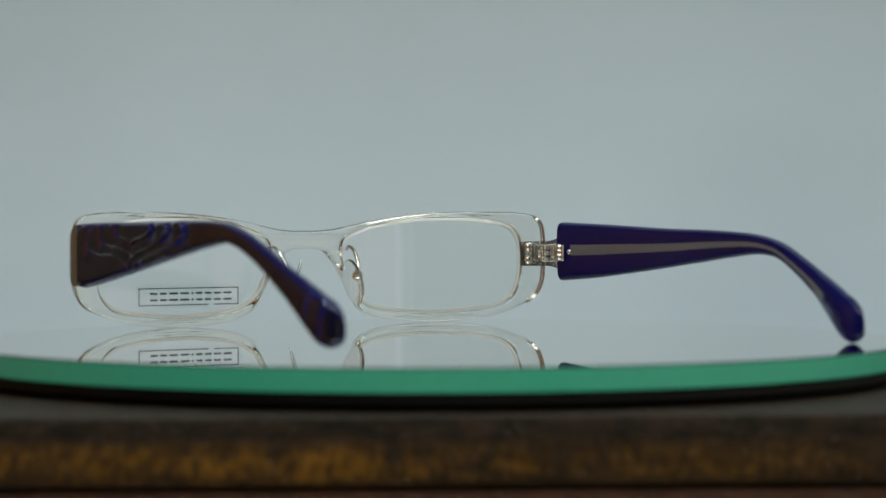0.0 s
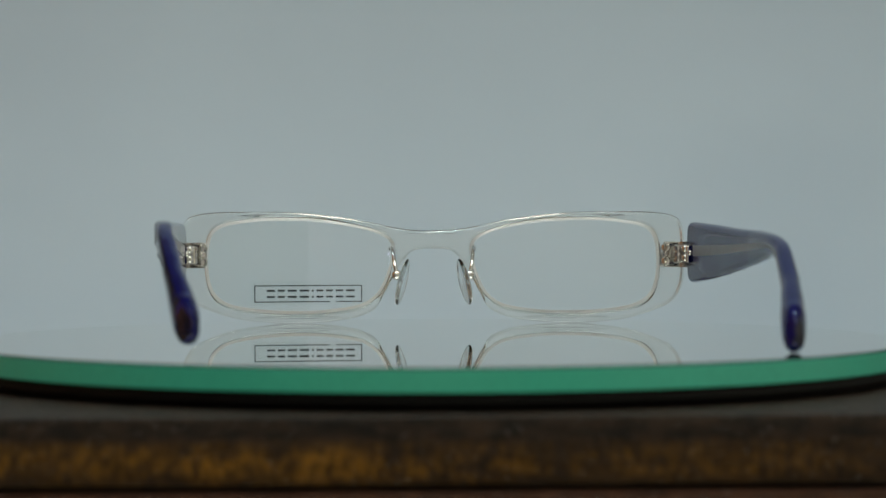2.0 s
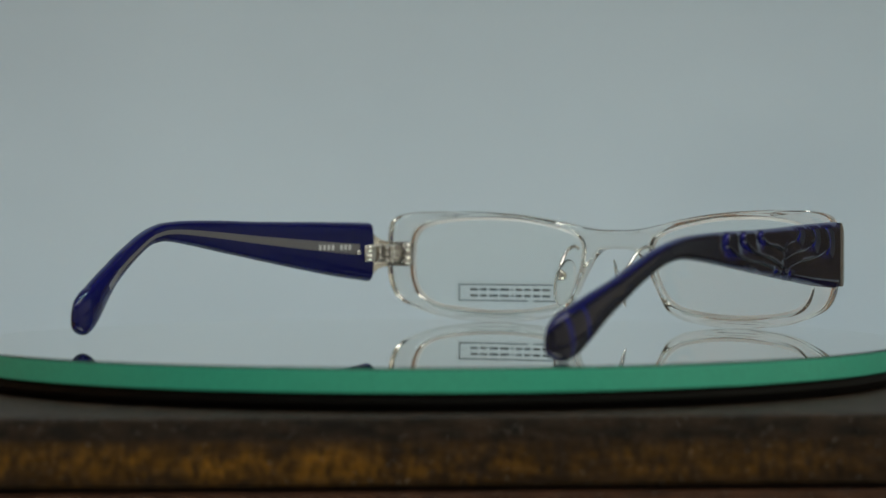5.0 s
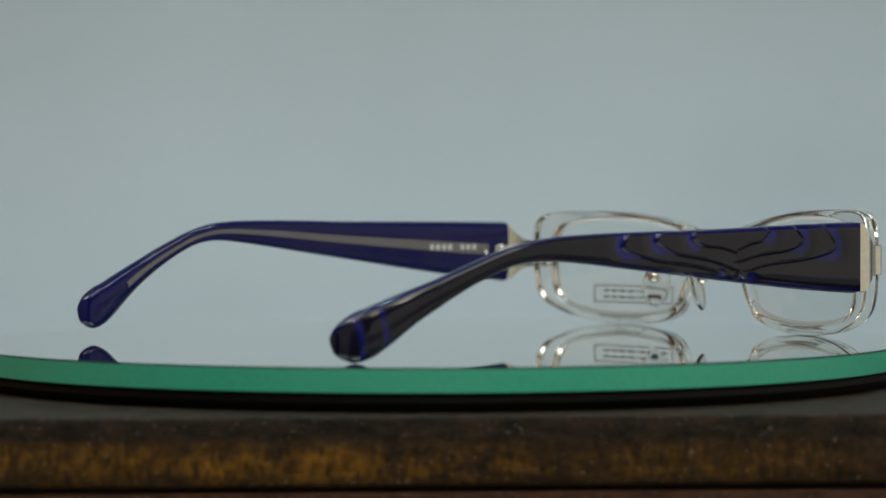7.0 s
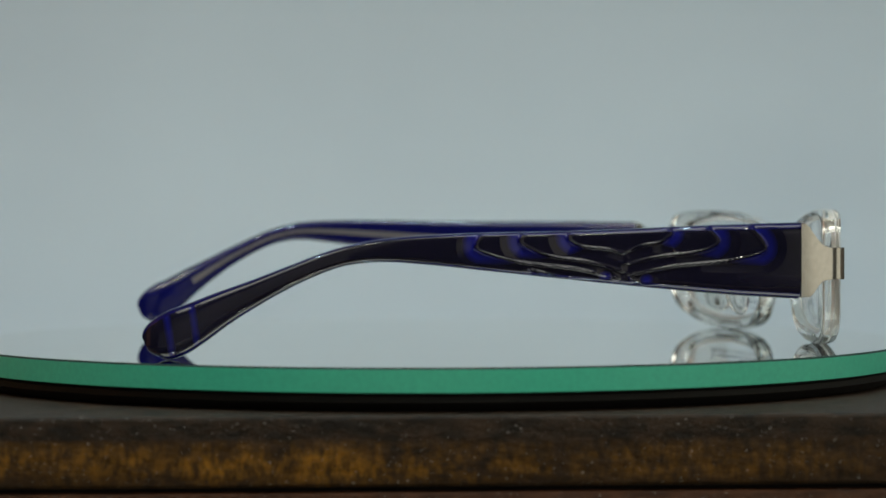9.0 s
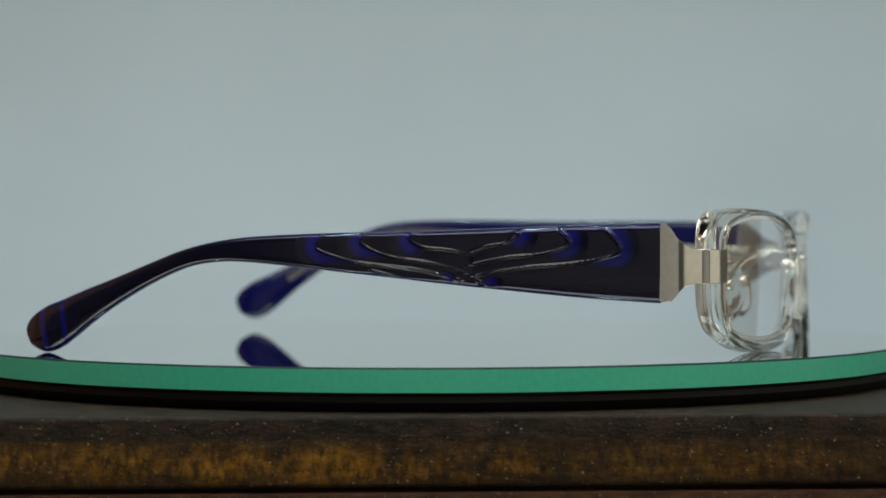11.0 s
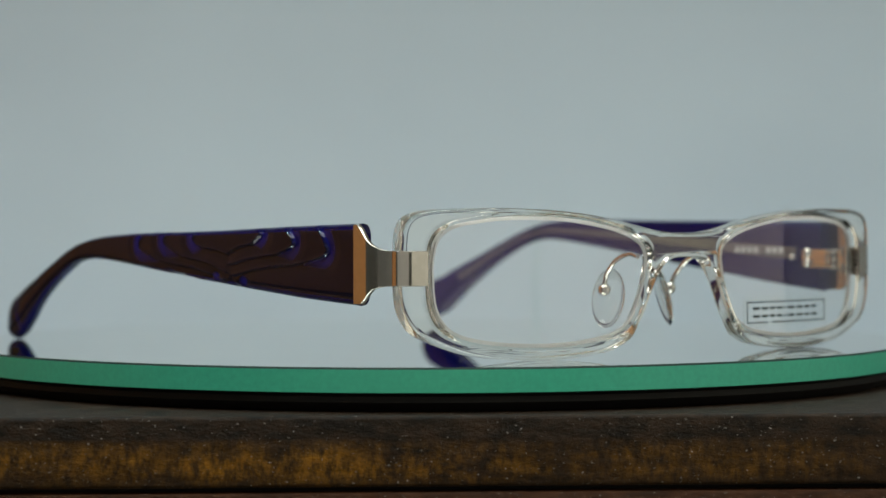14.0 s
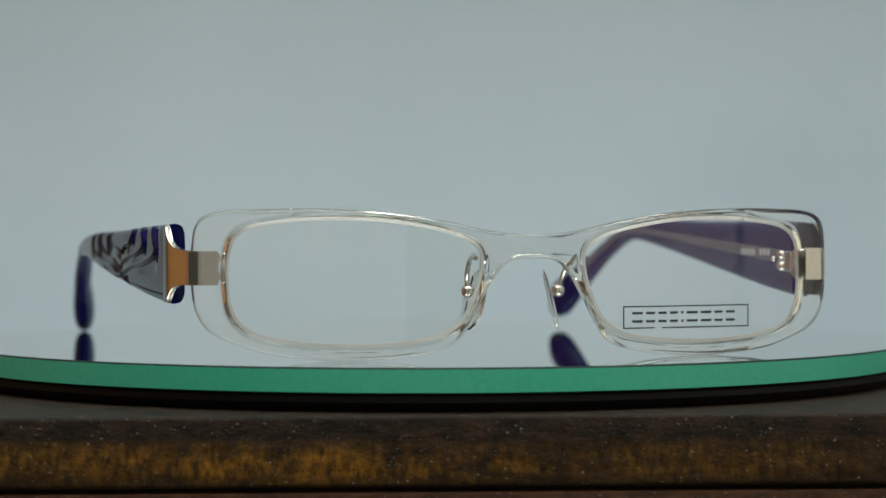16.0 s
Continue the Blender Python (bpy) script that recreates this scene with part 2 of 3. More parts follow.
# ---- wooden cabinet under the turntable ----
def wooden_cabinet():
    top = new("wooden_cabinet")
    top.matrix_world = pose(0, 0, 0, 0, 0, 2.6)
    tagged(top, "dark walnut-stained wooden cabinet with a worn top board", "cabinet")
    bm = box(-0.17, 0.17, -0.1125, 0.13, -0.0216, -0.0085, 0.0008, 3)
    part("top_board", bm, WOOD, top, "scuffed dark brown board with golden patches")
    # the shade in the gap is put in as a black strip
    part("gap_shade_strip", box(-0.166, 0.166, -0.108, 0.126, -0.0226, -0.0216), BLACK, top, "black strip painted as the shade in the gap")
    part("body", box(-0.17, 0.17, -0.1125, 0.13, R["z0"], -0.0226, 0.0006), WOOD_RED, top, "reddish brown wooden body")
    return top


wooden_cabinet()


# ---- turntable ----
def turntable():
    top = new("turntable")
    tagged(top, "round mirror-topped turntable with a green glass edge", "turntable")
    r = 0.1078
    bm = lathe([(0, 0), (r - 0.0003, 0), (r, -0.0004), (r, -0.0047), (r - 0.0002, -0.0049), (0, -0.0049)], 288)
    for f in bm.faces:
        z = f.calc_center_median().z
        f.material_index = 0 if z > -0.0001 else 2 if z > -0.0003 or z < -0.00475 else 1
    part("mirror_disc", bm, [MIRROR, RIM, BEVEL], top, "mirror glass disc with green edge", 25)
    part("base_plate", lathe([(0, -0.0049), (0.1060, -0.0049), (0.1066, -0.0055), (0.1066, -0.0066), (0.1045, -0.0083), (0, -0.0083)], 200), BLACK, top, "matt black base plate", 25)
    return top


TURN = turntable()

# ---- eyeglasses (millimetres, front towards -y, axis of the turntable at the origin) ----
MM = 0.001
XM = -4.7
BOW = 0.0022
LIFT = -0.12
INNER = [(60, 15.5), (59.9, 20), (58.9, 24), (56, 26.4), (50, 27.6), (43, 28.2), (32, 28), (24, 27), (17, 25.5), (12, 23.4), (10.2, 21),
         (10.3, 17.5), (11.7, 12.5), (13.8, 8.2), (16.5, 5.7), (20, 4.2), (27, 3.1), (34, 2.7), (42, 2.9), (50, 3.8), (55, 5.2), (58, 7.6), (59.5, 11)]
OUTER = [(0, 24.8), (5, 24.9), (10, 25.6), (18, 27.3), (26, 28.6), (34, 29.4), (44, 29.8), (53, 29.75), (59.5, 29.45), (63.6, 28.5), (65.5, 26.4), (66.1, 22),
         (66.1, 14), (65.3, 9.5), (63, 6), (59, 3.9), (52, 1.6), (43, 0.4), (36, 0.15), (28, 0.5), (21, 1.5), (17.5, 2.7), (15, 4.3), (12.8, 8), (10.5, 12.3),
         (8.2, 16.3), (5.8, 18.9), (3.5, 19.8), (0, 19.9)]


def seated(x, y):
    """The front sits a little turned and set to one side on the arms; x from the bridge's middle."""
    a = radians(-1.5)
    u, v = x * 0.998, y + 83.0
    return u * math.cos(a) - v * math.sin(a) + 0.6, u * math.sin(a) + v * math.cos(a) - 83.5


def end_seated(x, y):
    """The same for the end pieces, running out towards the arm's end."""
    w = min(1.0, max(0.0, (-64.4 - y) / 7.0))
    u, v = seated(x, y)
    return x + (u - x) * w * 0.4, y + (v - y) * w


def bowed(bm, y0):
    """Bend a plate drawn in x, y (its thickness in z) to the bow of the front, and stand it upright."""
    for v in bm.verts:
        x, z, d = v.co.x, v.co.y, v.co.z
        u, w = seated(x, y0 + d + BOW * x * x)
        v.co = ((u + XM) * MM, w * MM, (z + LIFT) * MM)
    return bm


def flat_plate(loops, half, bev, res=3):
    """A plate with holes and rounded edges, from closed loops of (x, y)."""
    cu = bpy.data.curves.new("plate", "CURVE")
    cu.dimensions, cu.fill_mode = "2D", "BOTH"
    cu.extrude, cu.bevel_depth, cu.bevel_resolution, cu.offset = half - bev, bev, res, -bev
    for lp in loops:
        s = cu.splines.new("POLY")
        s.points.add(len(lp) - 1)
        s.use_cyclic_u = True
        for q, p in zip(s.points, lp):
            q.co = (p[0], p[1], 0, 1)
    ob = bpy.data.objects.new("plate", cu)
    scene.collection.objects.link(ob)
    me = bpy.data.meshes.new_from_object(ob.evaluated_get(bpy.context.evaluated_depsgraph_get()))
    bpy.data.objects.remove(ob)
    bpy.data.curves.remove(cu)
    bm = bmesh.new()
    bm.from_mesh(me)
    bpy.data.meshes.remove(me)
    bmesh.ops.remove_doubles(bm, verts=bm.verts[:], dist=0.002)
    bm.normal_update()
    caps = {f for f in bm.faces if abs(f.normal.z) > 0.995}
    for e in bm.edges:
        if len({f in caps for f in e.link_faces}) == 2:
            e.smooth = False
    return bm


def mirrored(loop):
    return [(-x, y) for x, y in reversed(loop)]


def front_y(x, y0=-85.0):
    return y0 + BOW * x * x


def front_frame(top):
    half = [tuple(p) for p in spline(OUTER, 5)]
    outer = half + mirrored(half)[1:-1]
    inner = [tuple(p) for p in spline(INNER, 5, True)]
    bm = bowed(flat_plate([outer, inner, mirrored(inner)], 2.0, 0.75, 3), -83.0)
    return part("front_frame", bm, ACETATE, top, "clear transparent acetate front", 50)


def lens(top, side):
    cx, cz = 35.0, 15.5
    loop = [(cx + (x - cx) * 1.006, cz + (z - cz) * 1.01) for x, z in spline(INNER, 5, True)]
    if side < 0:
        loop = mirrored(loop)
        cx = -cx
    bm = bmesh.new()
    edges = []
    for d in (-0.6, 0.6):
        rings = [[bm.verts.new((x, z, d * 0.12)) for x, z in loop]]
        for k in (1.0, 0.85, 0.7, 0.55, 0.4, 0.25, 0.1):
            rings.append([bm.verts.new((cx + (x - cx) * k * 0.966, cz + (z - cz) * k * 0.932, d)) for x, z in loop])
        for r, (a, b) in enumerate(zip(rings, rings[1:])):
            for i in range(len(a)):
                f = bm.faces.new((a[i], a[(i + 1) % len(a)], b[(i + 1) % len(a)], b[i]))
                f.material_index = 1 if r == 0 else 0
        bm.faces.new(rings[-1])
        edges.append(rings[0])
    a, b = edges
    for i in range(len(a)):
        bm.faces.new((a[i], a[(i + 1) % len(a)], b[(i + 1) % len(a)], b[i])).material_index = 1
    bm = bowed(bm, -83.2)
    return part("demo_lens", bm, [LENS, LENS_EDGE], top, "clear coated demonstration lens", 20)


def logo(parent):
    """Printed frame with a row of plain bars."""
    bms = []
    y = -83.2 - 0.6
    film = bmesh.new()
    rows = [[film.verts.new((17.8 + 30.4 * i / 20, z, d)) for i in range(21)] for z, d in ((5.0, -0.02), (11.5, -0.02), (11.5, -0.06), (5.0, -0.06))]
    for a, c in zip(rows, rows[1:] + rows[:1]):
        for i in range(20):
            film.faces.new((a[i], a[i + 1], c[i + 1], c[i]))
    for k in (0, 20):
        film.faces.new([r[k] for r in rows])
    part("sticker", bowed(film, y), STICKER, parent, "thin clear film sticker")

    def bar(x0, x1, z0, z1):
        b = bmesh.new()
        n = max(2, int((x1 - x0) / 1.5))
        rows = [[b.verts.new((x0 + (x1 - x0) * i / n, z, d)) for i in range(n + 1)] for z, d in ((z0, -0.07), (z1, -0.07), (z1, -0.11), (z0, -0.11))]
        for a, c in zip(rows, rows[1:] + rows[:1]):
            for i in range(n):
                b.faces.new((a[i], a[i + 1], c[i + 1], c[i]))
        bms.append(b)
    x0, x1, z0, z1, w = 18.8, 47.4, 5.75, 10.3, 0.26
    bar(x0, x1, z1 - w, z1)
    bar(x0, x0 + 7.0, z0, z0 + w), bar(x0 + 8.6, x1, z0, z0 + w)
    bar(x0, x0 + w, z0 + w, z1 - w), bar(x1 - w, x1, z0 + w, z1 - w)
    x = x0 + 2.0
    for cw in (2.3, 2.0, 1.8, 1.8, 0.5, 2.5, 2.4, 1.9, 2.1):
        bar(x, x + cw, z0 + 1.2, z0 + 1.7)
        bar(x, x + cw, z1 - 1.7, z1 - 1.2)
        x += cw + 0.75
    part("printed_mark", bowed(join(*bms), y), PRINT, parent, "dark grey rectangular print")


TOP_EDGE = [(-64.3, 26.8), (-50, 26.4), (-38, 26), (-25, 25.5), (-12, 25.1), (0, 24.9), (12, 24.5), (21, 23.9), (28, 22.8), (34, 21.2), (41, 18.6), (48, 15.9), (55, 13.4), (61, 11.1), (65, 9.6), (68.5, 7.3), (69.9, 4.9), (69.3, 3.1)]
LOW_EDGE = [(-64.0, 11.0), (-49, 12.0), (-36, 13.2), (-24, 14.4), (-12, 15.7), (0, 17.0), (11, 18.2), (20.5, 19.0), (26.5, 18.9), (32, 17.9), (38.5, 15.3), (45, 11.9), (52, 7.6), (58, 3.2), (61.5, 1.0), (65, 0.1), (68.2, 1.4), (69.1, 2.5)]
# carved tongues: tip and the place near the chevron's vertex
TONGUES = [(-36.5, 24.4, -27.4, 21.2), (-46.5, 22.6, -27.2, 18.6), (-56.5, 21.2, -28, 16.4), (-14.5, 23.4, -26.3, 20.6), (-4.5, 22.8, -25.8, 17.0), (4.5, 21.8, -24.8, 15.6), (-31.6, 13.6, -27.8, 15.7), (-19.6, 14.6, -7.0, 17.4)]


def tongue_lines():
    out = []
    for ty, tz, vy, vz in TONGUES:
        d = 1 if vy > ty else -1
        low = [(ty + (vy - ty) * 0.3, tz - 0.3 + (vz - tz) * 0.4), (ty + (vy - ty) * 0.7, tz + (vz - tz) * 0.68), (vy, vz)]
        if tz > 18:
            pts = spline([(ty + d * 4.6, 26.7), (ty + d * 1.7, tz + (26.6 - tz) * 0.6), (ty + d * 0.1, tz + (26.6 - tz) * 0.15), (ty + d * 1.3, tz - 0.7)] + low, 8)
            wt = [1.0] * 24 + [1.0 - 0.9 * min(1, i / 12) for i in range(len(pts) - 24)]
        else:
            pts = spline([(ty, tz)] + low, 8)
            wt = [1.0 - 0.5 * min(1, i / 16) for i in range(len(pts))]
        out.append((np.array([tuple(p) for p in pts]), np.array(wt)))
    return out


LINES = tongue_lines()
CARVED = {}


def carved(y, z):
    """Depth of the carving, 0 to 1: a sharp step outside each tongue that runs out again."""
    key = (round(y, 4), round(z, 4))
    if key in CARVED:
        return CARVED[key]
    best = bead = tip = 0.0
    p = np.array((y, z))
    for (pts, wt), (ty, tz, vy, vz) in zip(LINES, TONGUES):
        a, b = pts[:-1], pts[1:]
        ab = b - a
        t = np.clip(((p - a) * ab).sum(1) / np.maximum((ab * ab).sum(1), 1e-9), 0, 1)
        q = a + ab * t[:, None]
        dist = np.hypot(*(p - q).T)
        i = int(dist.argmin())
        cross = ab[i][0] * (z - q[i][1]) - ab[i][1] * (y - q[i][0])
        outside = cross > 0 if ty < vy else cross < 0
        outside = not outside
        w = wt[i] * (1 - t[i]) + wt[i + 1] * t[i]
        reach = 1.5 + 2.7 * w
        deep = 0.6 + 0.4 * w
        if y < 12:
            bead = max(bead, math.exp(-(dist[i] / 0.26) ** 2))
        if outside and dist[i] < reach:
            k = min(1.0, dist[i] / 0.35)
            c = k * (1 - dist[i] / reach)
            best, tip = max(best, deep * c), max(tip, w * c)
    # two cut bands round the tip
    for c in (59.5, 64.6):
        e = abs((y - (z - 4.0) * 0.15) - c)
        if y > 55 and e < 2.0:
            best = max(best, 0.75 * (1 - e / 2.0))
            tip = max(tip, 0.6 * (1 - e / 2.0))
    for cy, cz in ((-31.0, 15.2), (-22.3, 15.9)):
        c = 0.8 * (1 - math.hypot(y - cy, (z - cz) * 1.2) / 2.6)
        best, tip = max(best, c), max(tip, c)
    CARVED[key] = (best, bead, tip)
    return best, bead, tip


def temple_x(y):
    """Middle of the temple, from the bridge's middle, at y along it."""
    return float(np.interp(y, (-66, -30, 0, 30, 48, 62, 72), (67.0, 69.4, 70.9, 71.0, 69.3, 67.0, 65.4)))


def temple_half(y):
    return float(np.interp(y, (-66, -30, 10, 30, 50, 60, 64.5, 67, 68.4, 69.1, 70), (2.2, 2.1, 1.9, 1.8, 2.1, 2.7, 2.6, 2.0, 1.2, 0.4, 0.1)))


def arm_lift(y, side):
    """One arm is bent up a little, so that its tip stands clear of the mirror."""
    return float(np.interp(y, (-64, -20, 25, 45, 62), (0, 1.8, 3.4, 3.0, 1.9))) if side > 0 else 0.0


def arm_y(y, side):
    """The same arm has its tip curled down a little more."""
    return 25 + (y - 25) * 0.91 if side > 0 and y > 25 else y


def section(y, v):
    """Half-thickness across the arm: flat where it is broad, oval towards the tip."""
    p = float(np.interp(y, (0, 30, 50), (7.0, 3.4, 2.3)))
    return temple_half(y) * max(0.0, 1 - abs(2 * v - 1) ** p) ** (1 / min(p, 2.5))


VOUT = [0, 0.012, 0.04, 0.08] + [0.08 + 0.84 * i / 56 for i in range(1, 56)] + [0.92, 0.96, 0.988]
VIN = [1, 0.985, 0.95, 0.88, 0.7, 0.5, 0.3, 0.12, 0.05, 0.015]


def temple_body(thing, side):
    top = spline(TOP_EDGE, 42)
    low = spline(LOW_EDGE, 42)
    bm = bmesh.new()
    layer = bm.verts.layers.float.new("cut")
    rings = []
    for (ty, tz), (by, bz) in zip(top, low):
        ring = []
        for vs, sg in ((VOUT, 1), (VIN, -1)):
            for v in vs:
                y, z = by + (ty - by) * v, bz + (tz - bz) * v
                h = section(y, v)
                c, bead, tip = carved(y, z) if sg > 0 and 0.01 < v < 0.99 else (0.0, 0.0, 0.0)
                x = temple_x(y) + sg * h - (0.65 if y < 30 else 0.12) * c + 0.3 * bead
                vert = bm.verts.new((((x * side) + XM) * MM, arm_y(y, side) * MM, (z + arm_lift(y, side)) * MM))
                vert[layer] = min(1.0, max(0.0, tip - 0.34) * 3.2)
                ring.append(vert)
        rings.append(ring)
    n = len(rings[0])
    for a, b in zip(rings, rings[1:]):
        for i in range(n):
            f = bm.faces.new((a[i], a[(i + 1) % n], b[(i + 1) % n], b[i]))
            f.material_index = 0 if 3 <= i < len(VOUT) - 3 else 1
    f = bm.faces.new(rings[0])
    f.material_index = 1
    bm.faces.new(rings[-1])
    return part("temple_arm", bm, [LAMINATE, BLUE], thing, "carved black and blue acetate temple", 60)


def inner_strip(side, y0, y1, v0, v1, proud, dx=0.0):
    """A thin raised strip on the inner face of a temple; v0, v1 give its edges at both ends."""
    top = spline(TOP_EDGE, 16)
    low = spline(LOW_EDGE, 16)
    bm = bmesh.new()
    rows = []
    for (ty, tz), (by, bz) in zip(top, low):
        yc = (ty + by) / 2
        if not y0 <= yc <= y1:
            continue
        k = (yc - y0) / (y1 - y0)
        a, b = v0[0] + (v1[0] - v0[0]) * k, v0[1] + (v1[1] - v0[1]) * k
        row = []
        for v, pr in ((a, -0.3), (a + 0.03, proud), (b - 0.03, proud), (b, -0.3)):
            y, z = by + (ty - by) * v, bz + (tz - bz) * v
            x = temple_x(y) - section(y, v) - pr
            row.append(bm.verts.new((((x * side) + XM) * MM, arm_y(y, side) * MM, (z + arm_lift(y, side)) * MM)))
        rows.append(row)
    for a, b in zip(rows, rows[1:]):
        for i in range(3):
            bm.faces.new((a[i], a[i + 1], b[i + 1], b[i]))
    for r in (rows[0], rows[-1]):
        bm.faces.new(r)
    return bm


def end_piece(side):
    """Steel plate: a flared shield on the temple's end, bent round the corner onto the front."""
    bm = bmesh.new()
    path = []
    for s in np.linspace(0, 1, 9):
        y = -64.2 + (-73.2 + 64.2) * s
        path.append((69.3 - 2.7 * max(0.0, (s - 0.35) / 0.65) ** 1.6, y))
    cx, cy, r = 65.6, -74.1, 1.2
    for a in (15, 35, 55, 75):
        path.append((cx + r * math.cos(radians(a)), cy - r * math.sin(radians(a))))
    for x in (65.2, 64.2, 63, 61.2):
        path.append((x, front_y(x) - 0.55))
    rows = []
    total = len(path)
    for i, (x, y) in enumerate(path):
        if y > -74 and i < 9:
            s = (-64.2 - y) / 9.0
            hi = 26.7 if s < 0.17 else float(np.interp(s, (0.17, 0.35, 0.55, 0.8, 1.0), (26.7, 24.9, 23.0, 21.9, 21.7)))
            lo = 11.5 if s < 0.3 else float(np.interp(s, (0.3, 0.45, 0.6, 0.8, 1.0), (11.5, 13.0, 14.3, 14.9, 15.0)))
        else:
            hi, lo = 21.7, 15.0
        a, b = path[max(i - 1, 0)], path[min(i + 1, total - 1)]
        d = np.array((b[0] - a[0], b[1] - a[1]))
        d = d / np.hypot(*d)
        nx, ny = -d[1], d[0]
        if nx * x < 0 and i < 9:
            nx, ny = -nx, -ny
        if i >= 9 and ny > 0:
            nx, ny = -nx, -ny
        th = 1.0 if i < 9 else 0.75
        row = []
        for (z, off) in ((lo, -th), (lo, -0.12), (lo + 0.12, 0), (hi - 0.12, 0), (hi, -0.12), (hi, -th)):
            u, w = end_seated((x + nx * off) * side, y + ny * off)
            row.append(bm.verts.new(((u + XM) * MM, w * MM, (z + LIFT) * MM)))
        rows.append(row)
    for a, b in zip(rows, rows[1:]):
        for i in range(6):
            bm.faces.new((a[i], a[(i + 1) % 6], b[(i + 1) % 6], b[i]))
    bm.faces.new(rows[0])
    bm.faces.new(rows[-1])
    return bm


def at(bm, x, y, z, side):
    u, w = end_seated(x * side, y)
    return xform(bm, Matrix.Translation(((u + XM) * MM, w * MM, (z + LIFT) * MM)))


def knob(r, x, y, z, side, squash=1.0):
    bm = bmesh.new()
    bmesh.ops.create_uvsphere(bm, u_segments=16, v_segments=10, radius=r * MM)
    xform(bm, Matrix.Diagonal((1, squash, 1, 1)))
    return at(bm, x, y, z, side)


def screw_head(x, y, z, side):
    """A small round screw head on the back of the front: a ring with a sunk middle."""
    bm = lathe([(0, 0.0001), (0.0005, 0.0001), (0.00055, 0.0007), (0.0009, 0.0008), (0.0012, 0.0005), (0.0013, 0), (0, 0)], 24)
    return at(xform(bm, pose(0, 0, 0, -90)), x, y, z, side)


def hinge(top, side):
    h = part("hinge", at(box(-0.0023, 0.0020, -0.0005, 0.0005, -0.0031, 0.0031, 0.0004, 3), 62.2, -73.3, 18.4, side), CHROME, top, "polished silver barrel hinge")
    for dz in (-1.75, 1.75):
        part("hinge_screw", screw_head(60.9, -72.8, 18.4 + dz, side), CHROME, h, "small sunk screw head")
    part("hinge_block", at(box(-0.0009, 0.0009, -0.0022, 0.0022, -0.0024, 0.0024, 0.0005, 3), 63.6, -71.0, 18.5, side), CHROME, h)
    for dz in (-1.6, 0.0, 1.6):
        bm = lathe([(0, -0.0007), (0.0011, -0.0007), (0.0014, -0.0004), (0.0014, 0.0004), (0.0011, 0.0007), (0, 0.0007)], 20)
        part("hinge_barrel", at(bm, 63.5, -68.2, 18.5 + dz, side), CHROME, h)
    part("hinge_leaf", at(box(-0.0005, 0.0005, -0.0038, 0.0038, -0.0022, 0.0022, 0.0004, 3), 64.5, -63.4, 18.6, side), CHROME, h)
    for dz in (-1.2, 1.2):
        part("rivet", knob(1.15, 64.1, -61.4, 18.8 + dz, side), CHROME, h)
    part("rivet", knob(0.7, 64.5, -56.6, 19.0, side), CHROME, h)
    return h


def nose_pad(top, side):
    def spot(x, y, z):
        u, w = seated(x * side, y)
        return (u + XM) * MM, w * MM, (z + LIFT) * MM
    pts = [tuple(p) for p in spline([(11.3, -81.2, 20.0), (10.9, -78.4, 20.6), (10.6, -74.4, 19.4), (10.2, -71.0, 16.4), (9.7, -69.8, 13.8)], 6)]
    a = part("nose_pad_arm", tube([spot(*p) for p in pts], 0.0005, 12), CHROME, top, "thin bent silver wire arm")
    bm = bmesh.new()
    bmesh.ops.create_uvsphere(bm, u_segments=20, v_segments=12, radius=1.35 * MM)
    part("pad_box", xform(bm, Matrix.Translation(spot(9.6, -69.6, 13.2))), CHROME, a)
    bm = bmesh.new()
    bmesh.ops.create_uvsphere(bm, u_segments=32, v_segments=16, radius=1)
    # flattened towards the rim, like a moulded pad
    xform(bm, pose(0, 0, 0, 0, -14 * side, -22 * side) @ Matrix.Diagonal((0.0006, 0.0036, 0.0062, 1)))
    part("nose_pad", xform(bm, Matrix.Translation(spot(8.1, -69.2, 11.4))), PAD, a, "clear oval silicone nose pad", 80)


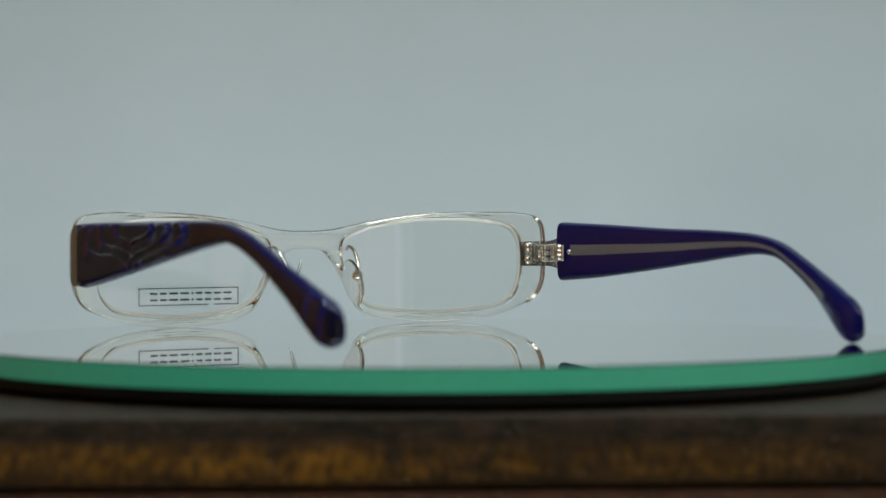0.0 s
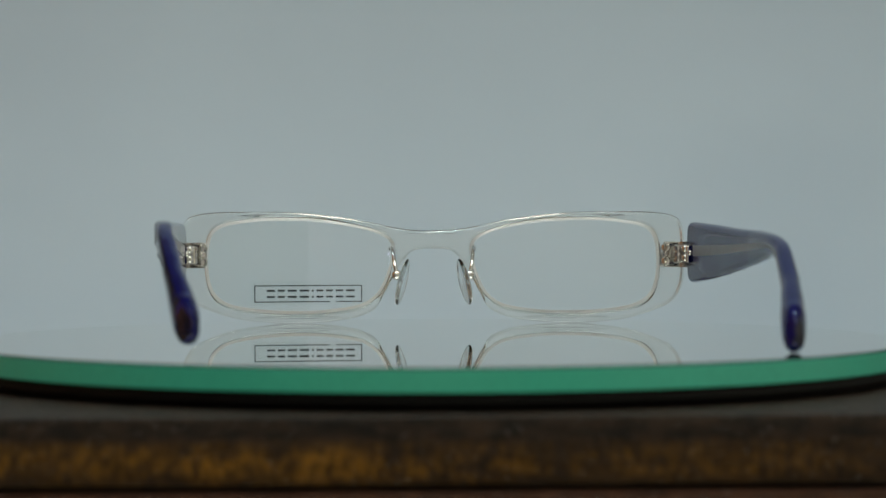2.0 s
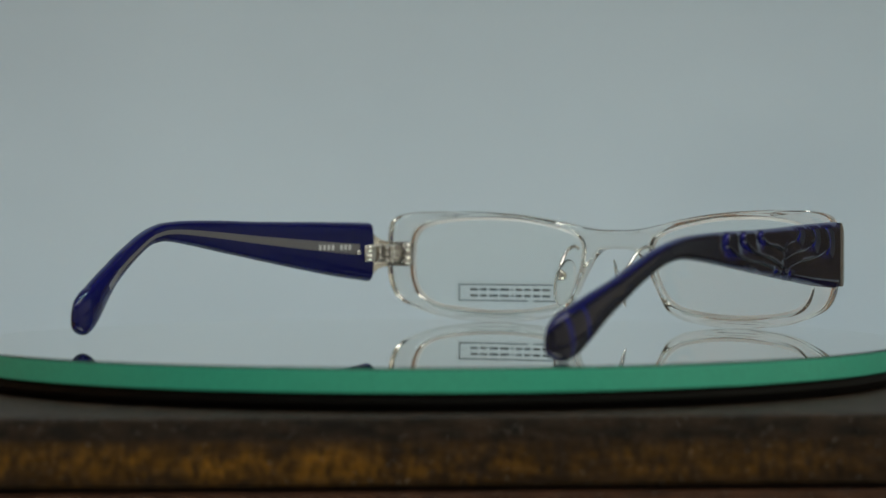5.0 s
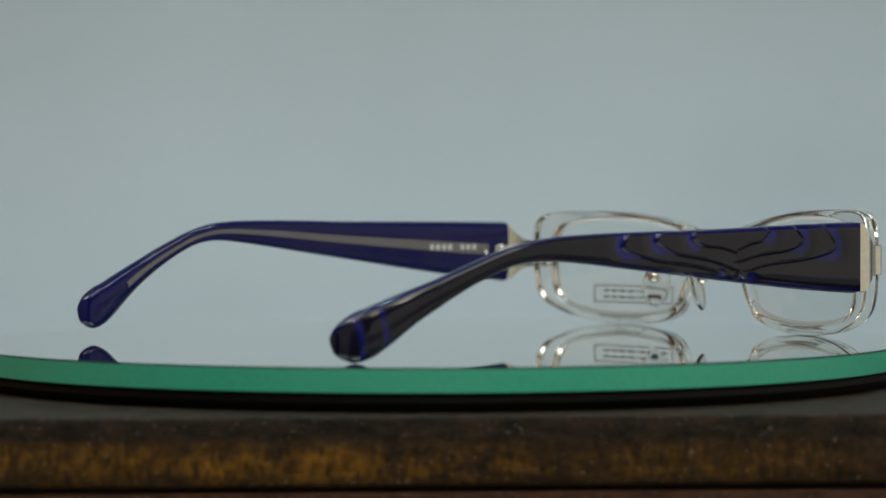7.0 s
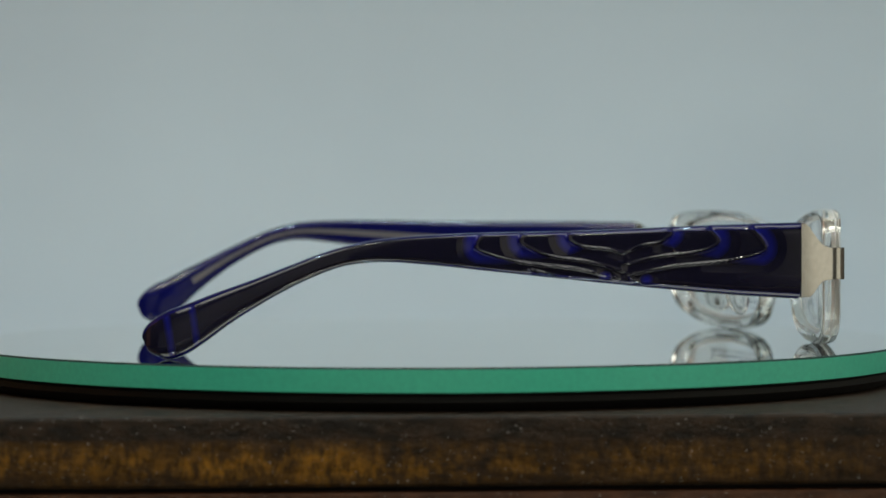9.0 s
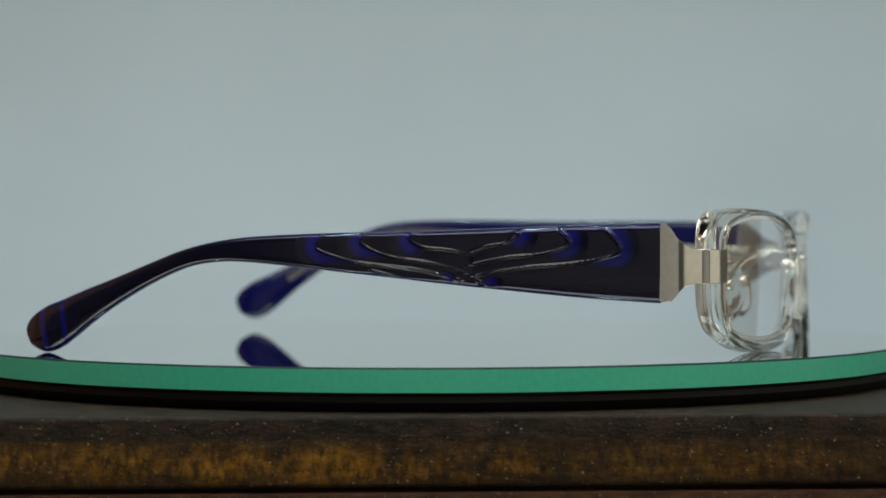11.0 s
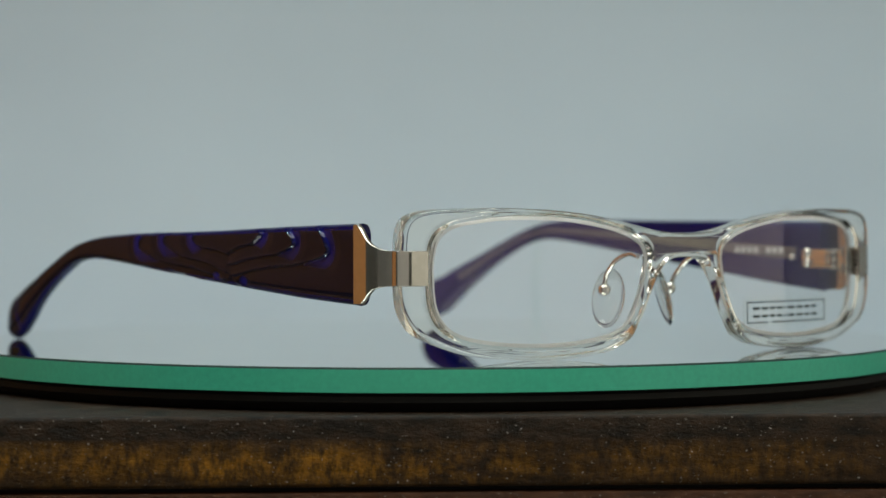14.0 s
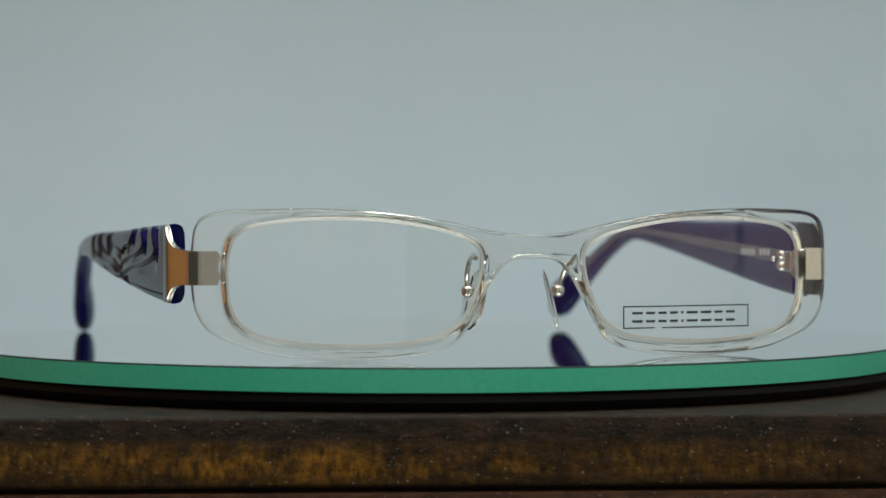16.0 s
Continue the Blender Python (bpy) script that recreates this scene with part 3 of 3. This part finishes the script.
def eyeglasses():
    g = new("eyeglasses")
    tagged(g, "clear acetate eyeglasses with carved black and blue temples", "eyeglasses")
    front_frame(g)
    for side in (-1, 1):
        ln = lens(g, side)
        if side > 0:
            logo(ln)
        nose_pad(g, side)
        part("end_piece", end_piece(side), METAL, g, "flared brushed steel end piece")
        hinge(g, side)
        arm = temple_body(g, side)
        core = part("core_wire", inner_strip(side, -58.5, 55, (0.4, 0.64), (0.36, 0.64), 0.03), CORE, arm, "grey metal core")
        if side > 0:
            for i in range(7):
                y = -53.0 + i * 1.9 + (2 if i > 2 else 0)
                x = temple_x(y) - temple_half(y) - 0.05
                part("printed_bar", at(box(-0.00004, 0.00004, -0.0006, 0.0006, -0.0007, 0.0007), x, y, 20.4, side), WHITE, arm)
        # each arm turns about its hinge; one is bent in a little there
        p = Vector(((66.0 * side + XM) * MM, -65 * MM, 0.0185))
        arm.data.transform(Matrix.Translation(-p))
        for ch in arm.children:
            ch.matrix_basis = Matrix.Translation(-p) @ ch.matrix_basis
        arm.matrix_basis = pose(*p, 0, 0, 4.0 if side > 0 else 0.0)
        if side < 0:
            # the lens keeps its focus on the hinge end of this arm
            cam.data.dof.focus_object = arm
    return g


GLASSES = eyeglasses()


# ---- ceiling spotlights ----
def ceiling_light(x, y):
    c = new("ceiling_light")
    c.matrix_world = pose(x, y, R["z1"])
    tagged(c, "small round lit spotlight recessed in the ceiling", "ceiling light", "ceiling spotlights")
    part("trim_ring", lathe([(0.036, -0.002), (0.036, -0.012), (0.05, -0.012), (0.054, -0.008), (0.054, 0.0), (0.036, 0.0)], 48), METAL, c)
    part("bulb_glass", lathe([(0, -0.004), (0.036, -0.004), (0.036, 0.0), (0, 0.0)], 32), BULB, c)


for sx, sy in SPOTS:
    ceiling_light(sx, sy)


# body and wires made up to carry an added highlight lamp
def highlight_panel(x, y):
    c = new("highlight_panel")
    c.matrix_world = pose(x, y, PANEL_Z)
    tagged(c, "square lit white panel lamp on wires, unseen, added for edge highlights", "pendant lamp", "pendant panels")
    part("diffuser", box(-0.235, 0.235, -0.235, 0.235, -0.016, -0.002, 0.002), BULB, c)
    for a in range(4):
        part("frame_rail", xform(box(-0.245, 0.235, -0.245, -0.235, -0.018, 0.006), pose(0, 0, 0, 0, 0, 90 * a)), METAL, c)
        part("hanging_wire", xform(tube([(-0.2, -0.2, -0.002), (-0.2, -0.2, R["z1"] - PANEL_Z)], 0.001, 6), pose(0, 0, 0, 0, 0, 90 * a)), METAL, c)


for sx, sy in PANELS:
    highlight_panel(sx, sy)


def motions():
    """Turntable and eyeglasses turn together, clockwise from above, at 11.88 degrees a second."""
    rows = [(k * 0.5, pose(0, 0, 0, 0, 0, 16.764 + 11.8803 * (16 - k * 0.5))) for k in range(33)]
    walk(TURN, rows)
    walk(GLASSES, rows)


motions()
